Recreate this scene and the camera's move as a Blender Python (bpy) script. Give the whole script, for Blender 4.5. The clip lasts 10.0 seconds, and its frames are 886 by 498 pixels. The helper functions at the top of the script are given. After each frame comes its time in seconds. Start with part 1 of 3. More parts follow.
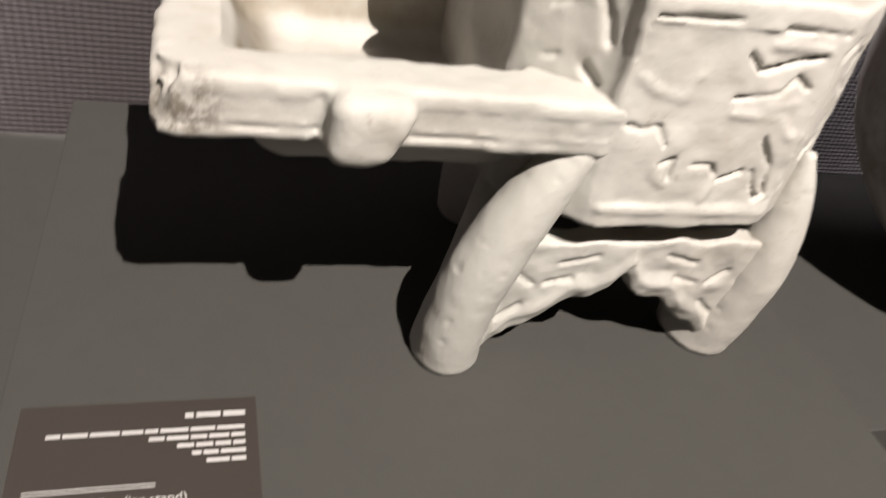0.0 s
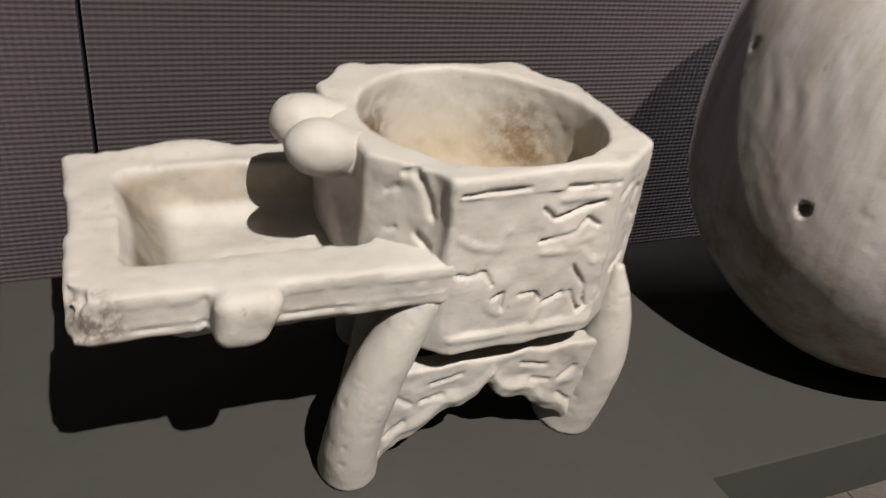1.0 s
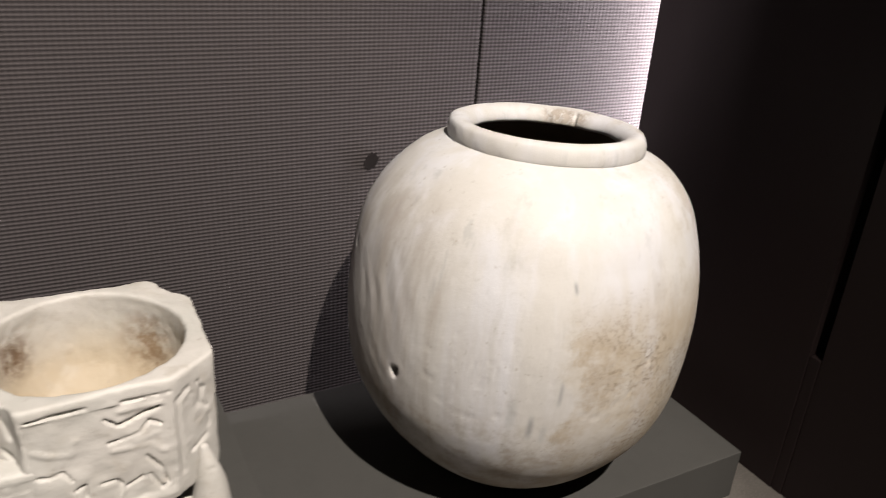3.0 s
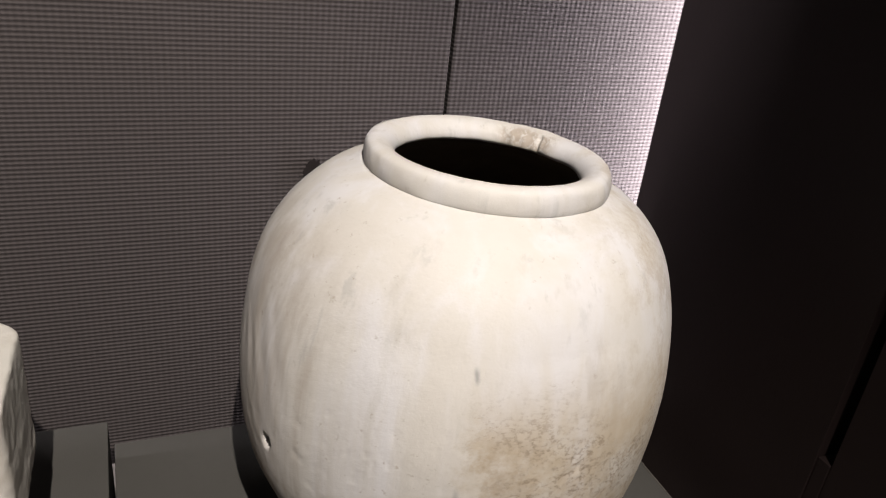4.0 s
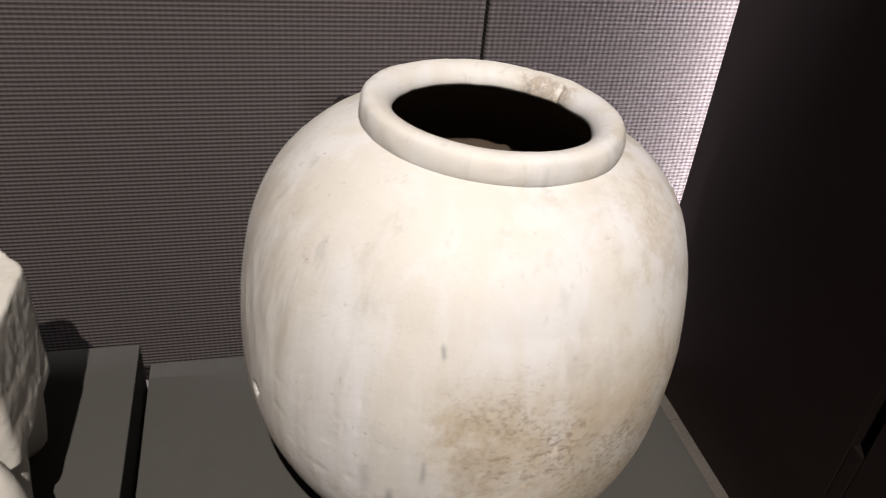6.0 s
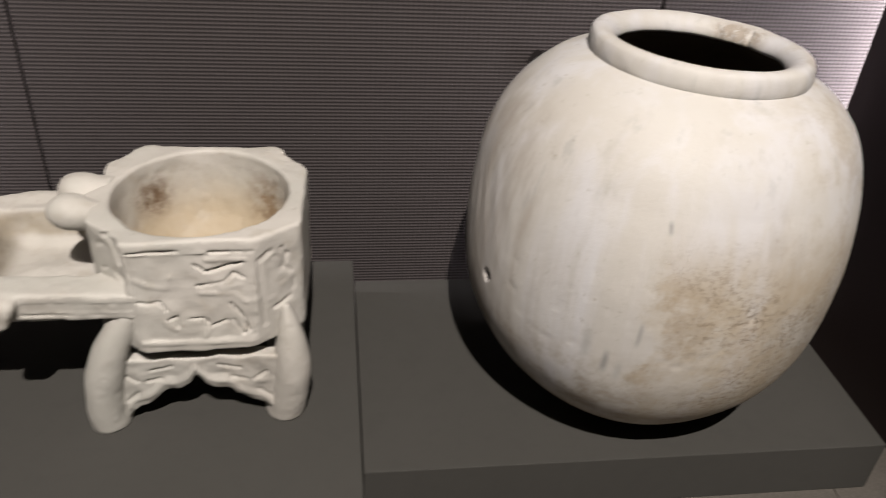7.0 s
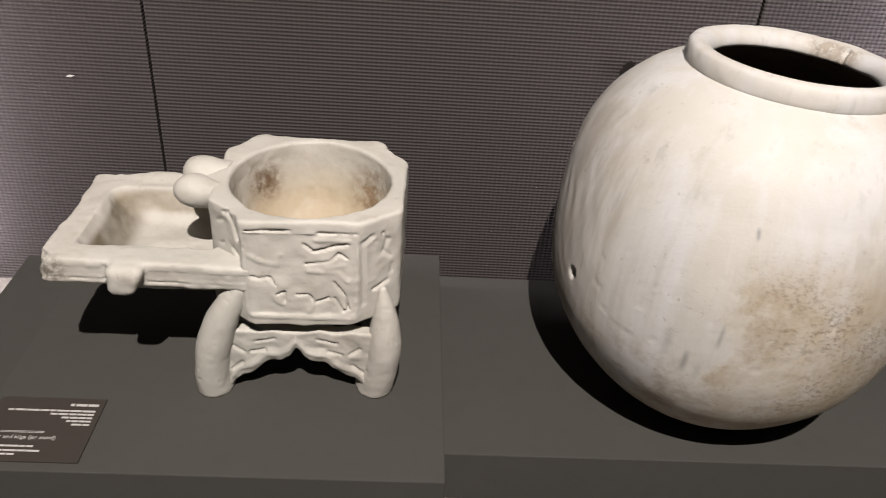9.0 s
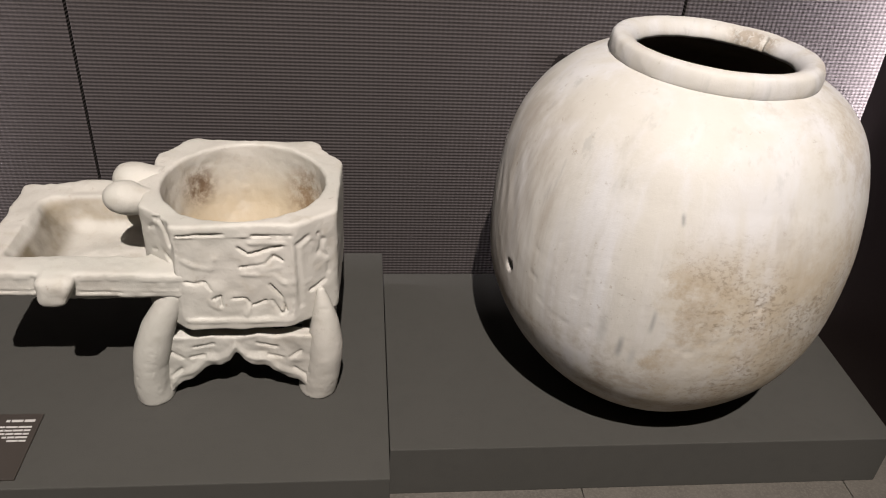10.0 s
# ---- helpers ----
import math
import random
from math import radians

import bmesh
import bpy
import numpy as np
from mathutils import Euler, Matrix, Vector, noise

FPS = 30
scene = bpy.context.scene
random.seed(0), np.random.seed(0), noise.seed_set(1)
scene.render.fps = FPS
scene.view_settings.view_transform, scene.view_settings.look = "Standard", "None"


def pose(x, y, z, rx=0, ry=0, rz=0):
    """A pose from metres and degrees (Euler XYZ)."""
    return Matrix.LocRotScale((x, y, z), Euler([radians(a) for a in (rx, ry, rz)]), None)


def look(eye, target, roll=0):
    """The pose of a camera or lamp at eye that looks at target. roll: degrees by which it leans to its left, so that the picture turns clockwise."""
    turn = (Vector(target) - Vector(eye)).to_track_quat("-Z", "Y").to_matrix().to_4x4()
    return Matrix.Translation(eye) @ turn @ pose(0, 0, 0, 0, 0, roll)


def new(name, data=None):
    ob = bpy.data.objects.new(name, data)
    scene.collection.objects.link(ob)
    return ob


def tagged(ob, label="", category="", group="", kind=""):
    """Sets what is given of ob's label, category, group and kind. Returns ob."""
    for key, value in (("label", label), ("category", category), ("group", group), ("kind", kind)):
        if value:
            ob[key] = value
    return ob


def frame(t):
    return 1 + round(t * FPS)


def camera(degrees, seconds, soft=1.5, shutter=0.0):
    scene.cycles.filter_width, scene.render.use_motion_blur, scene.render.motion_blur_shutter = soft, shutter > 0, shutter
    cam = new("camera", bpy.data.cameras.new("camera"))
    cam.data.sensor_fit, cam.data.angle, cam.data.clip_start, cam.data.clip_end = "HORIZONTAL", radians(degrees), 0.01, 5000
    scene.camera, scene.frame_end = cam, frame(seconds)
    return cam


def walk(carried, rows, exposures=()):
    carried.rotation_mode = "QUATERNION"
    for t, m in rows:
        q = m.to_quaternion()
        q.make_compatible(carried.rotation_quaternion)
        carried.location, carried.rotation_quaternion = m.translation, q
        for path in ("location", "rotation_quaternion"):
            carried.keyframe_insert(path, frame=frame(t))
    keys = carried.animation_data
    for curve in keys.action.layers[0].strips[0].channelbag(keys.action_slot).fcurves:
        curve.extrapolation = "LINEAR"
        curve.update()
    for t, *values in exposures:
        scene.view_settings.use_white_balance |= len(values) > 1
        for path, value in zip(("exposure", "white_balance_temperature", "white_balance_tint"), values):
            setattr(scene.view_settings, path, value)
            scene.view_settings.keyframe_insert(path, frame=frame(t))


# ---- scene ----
cam = camera(58.6, 10.0, soft=1.1, shutter=0.4)
PATH = [
    (0, (-0.6982, -1.0482, 0.7994), (-0.0993, 0.4522, -0.3797), 13.51),
    (0.5, (-0.6871, -1.0958, 0.8907), (0.0136, 0.4523, -0.1639), 11.39),
    (1, (-0.6695, -1.1454, 0.9705), (0.0636, 0.4020, -0.0630), 7.60),
    (1.5, (-0.6181, -1.2625, 1.1347), (0.1366, 0.3085, 0.1536), 4.10),
    (2, (-0.5534, -1.3855, 1.2381), (0.3235, 0.1992, 0.3899), 3.27),
    (2.5, (-0.4320, -1.5372, 1.2921), (0.4595, 0.0611, 0.4855), 3.13),
    (3, (-0.3118, -1.5267, 1.3009), (0.5930, 0.0530, 0.4726), 4.18),
    (3.2, (-0.2443, -1.4886, 1.2901), (0.6599, 0.0953, 0.4695), 5.41),
    (4.3, (0.1758, -1.3169, 1.3218), (0.7474, 0.3028, 0.2972), 5.79),
    (4.5, (0.2368, -1.2937, 1.3564), (0.7004, 0.2513, 0.1739), 5.52),
    (5, (0.3233, -1.2629, 1.4095), (0.7630, 0.2322, 0.1559), 6.36),
    (5.2, (0.3337, -1.2620, 1.4118), (0.7673, 0.2218, 0.1427), 6.34),
    (6.3, (0.1832, -1.3816, 1.3327), (0.6348, 0.2326, 0.2416), 5.64),
    (6.5, (0.1246, -1.4400, 1.3243), (0.5587, 0.1711, 0.2216), 5.71),
    (7, (-0.0397, -1.5804, 1.3315), (0.2288, 0.0600, 0.2194), 4.30),
    (7.5, (-0.1007, -1.6262, 1.3409), (0.0299, 0.0212, 0.2145), 3.19),
    (8, (-0.1122, -1.6427, 1.3520), (-0.0348, 0.0051, 0.2212), 3.49),
    (8.5, (-0.1215, -1.6491, 1.3426), (-0.0463, 0.0121, 0.2314), 4.56),
    (9, (-0.0926, -1.6622, 1.3440), (0.0083, 0.0065, 0.2461), 4.40),
    (9.5, (-0.0586, -1.6704, 1.3391), (0.1137, -0.0042, 0.2464), 3.97),
    (10, (-0.0528, -1.6719, 1.3507), (0.1533, -0.0131, 0.2526), 4.06),
]
walk(cam, [(t, look(eye, target, roll)) for t, eye, target, roll in PATH],
     exposures=[(0, 0.55), (0.3, 0.2), (0.6, 0.08), (1.0, 0.03), (2.0, 0.1), (2.5, 0.2), (3.2, 0.12), (4.4, -0.06), (5.2, -0.04), (6.5, 0.06), (7.0, -0.15), (7.5, 0.0), (8.0, 0.04), (10, 0.03)])

# ---- light ----
world = bpy.data.worlds.new("world")
world.use_nodes = True
world.node_tree.nodes["Background"].inputs[0].default_value = (1.0, 0.93, 0.86, 1)
world.node_tree.nodes["Background"].inputs[1].default_value = 0.001
scene.world = world
scene.view_settings.exposure = 0.0


def spot(name, eye, target, watts, degrees, blend, radius, colour):
    lamp = bpy.data.lights.new(name, "SPOT")
    lamp.energy, lamp.spot_size, lamp.spot_blend = watts, radians(degrees), blend
    lamp.shadow_soft_size, lamp.color = radius, colour
    ob = new(name, lamp)
    ob.matrix_world = look(eye, target)
    return ob


def strip(name, eye, target, watts, width, height, colour):
    lamp = bpy.data.lights.new(name, "AREA")
    lamp.shape, lamp.size, lamp.size_y = "RECTANGLE", width, height
    lamp.energy, lamp.color = watts, colour
    ob = new(name, lamp)
    ob.matrix_world = look(eye, target)
    return ob


WARM = (1.0, 0.905, 0.84)
spot("ceiling_spot", (-0.01, -3.13, 4.48), (-0.19, -0.56, 0.25), 1800, 37, 0.5, 0.025, WARM)
strip("strip_right", (1.43, 0.0955, 1.1), (1.33, 0.1955, 1.1), 205, 0.008, 2.1, (0.99, 0.915, 0.98))
strip("strip_left", (-1.32, 0.0690, 1.1), (-0.9, 0.0690, 1.1), 28, 0.008, 2.1, (0.99, 0.915, 0.98))



# ---- materials ----
class Nodes:
    """A short hand for a node material."""

    def __init__(self, name, rough=0.6, metal=0.0):
        self.mat = bpy.data.materials.new(name)
        self.mat.use_nodes = True
        self.tree = self.mat.node_tree
        self.bsdf = self.tree.nodes["Principled BSDF"]
        self.bsdf.inputs["Roughness"].default_value = rough
        self.bsdf.inputs["Metallic"].default_value = metal

    def add(self, kind, **values):
        node = self.tree.nodes.new(kind)
        for key, value in values.items():
            if key in ("operation", "data_type", "blend_type", "noise_dimensions", "feature", "interpolation_type"):
                if key == "operation":
                    node.operation = value
                elif key == "data_type":
                    node.data_type = value
                elif key == "blend_type":
                    node.blend_type = value
                elif key == "interpolation_type":
                    node.interpolation_type = value
                elif key == "feature":
                    node.feature = value
            else:
                node.inputs[key].default_value = value
        return node

    def link(self, a, b):
        self.tree.links.new(a, b)

    def coords(self):
        return self.add("ShaderNodeTexCoord").outputs["Object"]

    def noise(self, scale, detail=4.0, rough=0.55, vector=None, distortion=0.0):
        node = self.add("ShaderNodeTexNoise")
        node.inputs["Scale"].default_value = scale
        node.inputs["Detail"].default_value = detail
        node.inputs["Roughness"].default_value = rough
        node.inputs["Distortion"].default_value = distortion
        self.link(vector or self.coords(), node.inputs["Vector"])
        return node.outputs["Fac"]

    def math(self, operation, a, b=None, clamp=False):
        node = self.tree.nodes.new("ShaderNodeMath")
        node.operation, node.use_clamp = operation, clamp
        for i, value in enumerate((a, b)):
            if value is None:
                continue
            if isinstance(value, (int, float)):
                node.inputs[i].default_value = value
            else:
                self.link(value, node.inputs[i])
        return node.outputs[0]

    def span(self, value, low, high, to_low=0.0, to_high=1.0):
        node = self.tree.nodes.new("ShaderNodeMapRange")
        node.interpolation_type = "SMOOTHSTEP"
        for i, v in enumerate((low, high, to_low, to_high)):
            node.inputs[i + 1].default_value = v
        self.link(value, node.inputs[0])
        return node.outputs[0]

    def mix(self, factor, a, b):
        node = self.tree.nodes.new("ShaderNodeMix")
        node.data_type = "RGBA"
        for slot, value in ((0, factor), (6, a), (7, b)):
            if isinstance(value, (int, float)):
                node.inputs[slot].default_value = value
            elif isinstance(value, tuple):
                node.inputs[slot].default_value = (*value, 1)
            else:
                self.link(value, node.inputs[slot])
        return node.outputs[2]

    def colour(self, value):
        if isinstance(value, tuple):
            self.bsdf.inputs["Base Color"].default_value = (*value, 1)
        else:
            self.link(value, self.bsdf.inputs["Base Color"])

    def bump(self, height, distance, strength=1.0):
        node = self.tree.nodes.new("ShaderNodeBump")
        node.inputs["Distance"].default_value = distance
        node.inputs["Strength"].default_value = strength
        self.link(height, node.inputs["Height"])
        self.link(node.outputs[0], self.bsdf.inputs["Normal"])

    def split(self, vector):
        node = self.tree.nodes.new("ShaderNodeSeparateXYZ")
        self.link(vector, node.inputs[0])
        return node.outputs

    def scaled(self, vector, sx, sy, sz):
        node = self.tree.nodes.new("ShaderNodeMapping")
        node.inputs["Scale"].default_value = (sx, sy, sz)
        self.link(vector, node.inputs["Vector"])
        return node.outputs[0]


def stand_marble():
    n = Nodes("weathered_marble", 0.62)
    p = n.coords()
    base = n.mix(n.span(n.noise(9, 5), 0.35, 0.7), (0.448, 0.432, 0.3968), (0.384, 0.368, 0.3328))
    base = n.mix(n.math("MULTIPLY", n.span(n.noise(34, 5), 0.52, 0.75), 0.5), base, (0.3328, 0.3008, 0.2496))
    base = n.mix(n.span(n.noise(3.5, 4), 0.45, 0.68, 0.0, 0.6), base, (0.40, 0.40, 0.365))
    z = n.split(p)[2]
    # ochre and soot residue inside the bowl
    n.x = n.split(p)
    dx = n.math("ADD", n.x[0], 0.268)
    dy = n.math("ADD", n.x[1], 0.355)
    r = n.math("SQRT", n.math("ADD", n.math("MULTIPLY", dx, dx), n.math("MULTIPLY", dy, dy)))
    bowl = n.math("MULTIPLY", n.span(r, 0.158, 0.148), n.span(z, 0.632, 0.60))
    bowl = n.math("MULTIPLY", bowl, n.span(z, 0.40, 0.43))
    ochre = n.math("MULTIPLY", n.math("MULTIPLY", bowl, n.span(z, 0.625, 0.50)), n.span(n.noise(7, 4), 0.25, 0.60))
    base = n.mix(n.math("MULTIPLY", ochre, 0.72), base, (0.318, 0.245, 0.142))
    soot = n.math("MULTIPLY", n.math("MULTIPLY", bowl, n.span(n.noise(9, 7, 0.7), 0.48, 0.66)), n.span(n.noise(55, 6, 0.7), 0.42, 0.62))
    base = n.mix(n.math("MULTIPLY", soot, 0.14), base, (0.064, 0.0448, 0.032))
    for cx, cy, cz, size, k, tint in ((-0.375, -0.262, 0.565, 0.056, 0.9, (0.095, 0.052, 0.024)), (-0.160, -0.270, 0.550, 0.078, 0.85, (0.155, 0.092, 0.042))):
        far = n.add("ShaderNodeVectorMath", operation="DISTANCE")
        far.inputs[1].default_value = (cx, cy, cz)
        n.link(p, far.inputs[0])
        near = n.math("MULTIPLY", n.span(far.outputs["Value"], size, size * 0.25), n.span(n.noise(48, 7, 0.72), 0.34, 0.62))
        base = n.mix(n.math("MULTIPLY", n.math("MULTIPLY", near, bowl), k), base, tint)
    # brown deposit on the end wall of the basin
    end = n.math("MULTIPLY", n.span(n.x[0], -0.605, -0.650), n.span(z, 0.524, 0.508))
    end = n.math("MULTIPLY", end, n.math("MULTIPLY", n.span(n.x[1], -0.22, -0.26), n.span(n.x[1], -0.46, -0.44)))
    base = n.mix(n.math("MULTIPLY", n.math("MULTIPLY", end, n.span(n.x[0], -0.705, -0.685)), n.span(n.noise(16, 4), 0.3, 0.7, 0.6, 1.0)), base, (0.120, 0.098, 0.064))
    back = n.math("MULTIPLY", n.math("MULTIPLY", n.span(n.x[1], -0.285, -0.268), n.span(n.x[1], -0.236, -0.246)), n.math("MULTIPLY", n.span(z, 0.530, 0.518), n.span(n.x[0], -0.42, -0.44)))
    back = n.math("MULTIPLY", n.math("MULTIPLY", back, n.span(n.x[0], -0.70, -0.67)), n.span(z, 0.474, 0.488))
    base = n.mix(n.math("MULTIPLY", back, n.span(n.noise(18, 5), 0.3, 0.7, 0.2, 0.6)), base, (0.27, 0.225, 0.155))
    # dirt caught in the broken corner
    far = n.add("ShaderNodeVectorMath", operation="DISTANCE")
    far.inputs[1].default_value = (-0.715, -0.528, 0.512)
    n.link(p, far.inputs[0])
    dirt = n.math("MULTIPLY", n.span(far.outputs["Value"], 0.050, 0.018), n.span(n.noise(42, 7, 0.75), 0.44, 0.58))
    base = n.mix(n.math("MULTIPLY", dirt, 0.8), base, (0.105, 0.085, 0.062))
    grime = n.math("MULTIPLY", n.span(n.noise(60, 6, 0.7), 0.58, 0.72), n.span(n.noise(8, 4), 0.45, 0.62))
    base = n.mix(n.math("MULTIPLY", grime, 0.6), base, (0.2304, 0.1984, 0.16))
    n.colour(base)
    n.bsdf.inputs["Specular IOR Level"].default_value = 0.35
    fine = n.math("ADD", n.noise(160, 4, 0.6), n.math("MULTIPLY", n.noise(40, 4), 1.5))
    n.bump(fine, 0.0008, 0.5)
    return n.mat


def jar_marble():
    n = Nodes("jar_marble", 0.55)
    p = n.coords()
    axes = n.split(p)
    streak = n.noise(1.0, 5, 0.62, n.scaled(p, 17, 17, 1.5))
    vein = n.noise(1.0, 4, 0.6, n.scaled(p, 11, 11, 0.45), 0.4)
    base = n.mix(n.span(n.noise(4, 5, 0.6), 0.36, 0.66), (0.474, 0.462, 0.434), (0.450, 0.432, 0.398))
    base = n.mix(n.math("MULTIPLY", n.span(vein, 0.44, 0.68), 0.8), base, (0.505, 0.505, 0.515))
    base = n.mix(n.math("MULTIPLY", n.span(streak, 0.55, 0.72), 0.50), base, (0.352, 0.3328, 0.3008))
    # earth stain on the lower belly with a sharp upright border
    edge = n.math("ADD", axes[0], n.math("MULTIPLY", n.math("ADD", n.noise(11, 6, 0.7), -0.5), 0.16))
    patch = n.math("MULTIPLY", n.span(axes[2], 0.60, 0.44), n.span(edge, -0.135, -0.100))
    patch = n.math("MULTIPLY", patch, n.span(axes[1], -0.02, -0.16))
    blot = n.span(n.noise(8, 7, 0.72), 0.36, 0.62)
    base = n.mix(n.math("MULTIPLY", patch, 0.27), base, (0.352, 0.297, 0.205))
    base = n.mix(n.math("MULTIPLY", n.math("MULTIPLY", patch, blot), 0.55), base, (0.300, 0.236, 0.144))
    core = n.math("MULTIPLY", n.math("MULTIPLY", patch, n.span(edge, 0.02, -0.09)), n.span(n.noise(14, 6, 0.7), 0.38, 0.6))
    core = n.math("MULTIPLY", core, n.math("MULTIPLY", n.span(axes[2], 0.52, 0.47), n.span(axes[2], 0.30, 0.36)))
    base = n.mix(n.math("MULTIPLY", core, 0.55), base, (0.232, 0.172, 0.094))
    crust = n.math("MULTIPLY", n.math("MULTIPLY", patch, n.span(n.noise(7, 5, 0.6), 0.36, 0.60)), n.span(n.noise(1.0, 7, 0.8, n.scaled(p, 95, 95, 120)), 0.50, 0.60))
    base = n.mix(n.math("MULTIPLY", crust, 0.55), base, (0.1536, 0.1088, 0.064))
    high = n.math("MULTIPLY", n.span(axes[0], 0.0, 0.2), n.span(n.noise(12, 8, 0.75), 0.46, 0.66))
    base = n.mix(n.math("MULTIPLY", high, 0.5), base, (0.2944, 0.2368, 0.1664))
    foot = n.math("MULTIPLY", n.span(axes[2], 0.24, 0.02), n.span(n.noise(6, 6, 0.65), 0.34, 0.60))
    base = n.mix(n.math("MULTIPLY", foot, 0.75), base, (0.256, 0.192, 0.128))
    # streaks turn darker towards the left flank
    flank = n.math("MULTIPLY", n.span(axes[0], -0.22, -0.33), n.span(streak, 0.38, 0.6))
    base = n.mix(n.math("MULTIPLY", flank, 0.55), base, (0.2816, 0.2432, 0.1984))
    # brown dirt low on the left, with that side's shading painted in
    belly = n.math("MULTIPLY", n.math("MULTIPLY", n.span(axes[0], -0.02, -0.20), n.span(axes[2], 0.40, 0.22)), n.span(n.noise(13, 7, 0.7), 0.42, 0.66))
    base = n.mix(n.math("MULTIPLY", belly, 0.75), base, (0.225, 0.180, 0.125))
    drip = n.noise(1.0, 5, 0.6, n.scaled(p, 34, 34, 0.9))
    drip = n.math("MULTIPLY", n.span(drip, 0.58, 0.70), n.math("MULTIPLY", n.span(axes[2], 0.30, 0.45), n.span(n.noise(5, 3), 0.42, 0.58)))
    base = n.mix(n.math("MULTIPLY", drip, 0.38), base, (0.265, 0.262, 0.255))
    speck = n.math("MULTIPLY", n.span(n.noise(75, 5, 0.72), 0.60, 0.70), n.span(n.noise(6, 4, 0.6), 0.42, 0.6))
    base = n.mix(n.math("MULTIPLY", speck, 0.5), base, (0.2176, 0.1792, 0.1344))
    # earth in the broken lip
    far = n.add("ShaderNodeVectorMath", operation="DISTANCE")
    far.inputs[1].default_value = (0.130, 0.092, 0.755)
    n.link(p, far.inputs[0])
    ring = n.math("SQRT", n.math("ADD", n.math("POWER", n.math("ADD", axes[0], -RIM_SHIFT[0]), 2.0), n.math("POWER", n.math("ADD", axes[1], -RIM_SHIFT[1]), 2.0)))
    lip = n.math("MULTIPLY", n.span(far.outputs["Value"], 0.070, 0.035), n.span(n.noise(60, 6, 0.75), 0.38, 0.56))
    lip = n.math("MULTIPLY", lip, n.span(ring, 0.170, 0.157))
    base = n.mix(n.math("MULTIPLY", lip, 0.55), base, (0.1728, 0.1216, 0.0704))
    # short grey strokes left by water
    for cx, cz, w, h, k in DASHES:
        u = n.math("ABSOLUTE", n.math("ADD", n.math("ADD", axes[0], -cx), n.math("MULTIPLY", n.math("ADD", streak, -0.5), 0.02)))
        v = n.math("ABSOLUTE", n.math("ADD", axes[2], -cz))
        mark = n.math("MULTIPLY", n.span(u, w, 0.0), n.span(v, h, h * 0.2))
        mark = n.math("MULTIPLY", mark, n.span(axes[1], -0.1, -0.2))
        base = n.mix(n.math("MULTIPLY", mark, k), base, (0.192, 0.1984, 0.1984))
    n.colour(base)
    pits = n.math("ADD", n.noise(60, 6, 0.68), n.math("MULTIPLY", n.noise(190, 3), 0.3))
    worn = n.math("MULTIPLY", crust, -0.6)
    n.bump(n.math("ADD", n.math("ADD", pits, worn), n.math("MULTIPLY", streak, 0.5)), 0.0013, 0.5)
    n.link(n.span(n.noise(9, 4), 0.3, 0.7, 0.60, 0.78), n.bsdf.inputs["Roughness"])
    n.bsdf.inputs["Specular IOR Level"].default_value = 0.3
    return n.mat


RIM_SHIFT = (0.0072, -0.0064)
DASHES = [(-0.173, 0.316, 0.009, 0.036, 0.7), (-0.134, 0.391, 0.006, 0.036, 0.55), (-0.118, 0.583, 0.005, 0.015, 0.7), (-0.205, 0.345, 0.012, 0.05, 0.35), (-0.150, 0.300, 0.010, 0.03, 0.3)]


def plinth_paint():
    n = Nodes("grey_plinth_paint", 0.9)
    n.bsdf.inputs["Specular IOR Level"].default_value = 0.02
    paint = n.mix(n.noise(3, 3), (0.0500, 0.0492, 0.0447), (0.0590, 0.0575, 0.0530))
    n.colour(n.mix(n.math("MULTIPLY", n.span(n.noise(26, 6, 0.7), 0.45, 0.7), 0.35), paint, (0.0465, 0.0462, 0.0425)))
    n.bump(n.noise(420, 3), 0.0006, 0.5)
    return n.mat


def panel_weave():
    """Ribbed woven wall cloth: upright ribs crossed by a finer weave."""
    n = Nodes("ribbed_wall_cloth", 0.92)
    n.bsdf.inputs["Specular IOR Level"].default_value = 0.05
    axes = n.split(n.coords())
    rib = n.math("SINE", n.math("MULTIPLY", axes[0], 2 * math.pi / 0.0115))
    weave = n.math("SINE", n.math("MULTIPLY", axes[2], 2 * math.pi / 0.0088))
    both = n.math("ADD", n.math("MULTIPLY", rib, 0.13), n.math("MULTIPLY", weave, 0.50))
    relief = n.math("ADD", n.math("MULTIPLY", rib, 0.13), n.math("MULTIPLY", weave, 0.42))
    tone = n.span(both, -0.7, 0.7)
    cloth = n.mix(tone, (0.0315, 0.0275, 0.0268), (0.0650, 0.0571, 0.0558))
    cloth = n.mix(n.math("MULTIPLY", n.noise(6, 4), 0.3), cloth, (0.0370, 0.0338, 0.0325))
    n.colour(cloth)
    n.bump(relief, 0.0016, 1.0)
    return n.mat


def plain(name, low, high, rough=0.6, scale=8, bump=0.0, metal=0.0):
    n = Nodes(name, rough, metal)
    n.colour(n.mix(n.noise(scale, 4), low, high))
    if bump:
        n.bump(n.noise(scale * 25, 4), bump, 0.6)
    return n.mat


def floor_stone():
    n = Nodes("floor_stone", 0.5)
    info = n.add("ShaderNodeObjectInfo")
    base = n.mix(n.span(n.noise(14, 6, 0.65), 0.3, 0.7), (0.096, 0.08704, 0.07616), (0.064, 0.05824, 0.05056))
    base = n.mix(n.span(n.noise(150, 4, 0.7), 0.45, 0.62, 0.0, 0.75), base, (0.1216, 0.1114, 0.09856))
    base = n.mix(n.math("MULTIPLY", info.outputs["Random"], 0.25), base, (0.096, 0.08768, 0.07552))
    n.colour(base)
    n.bump(n.noise(120, 4), 0.0015, 0.5)
    return n.mat


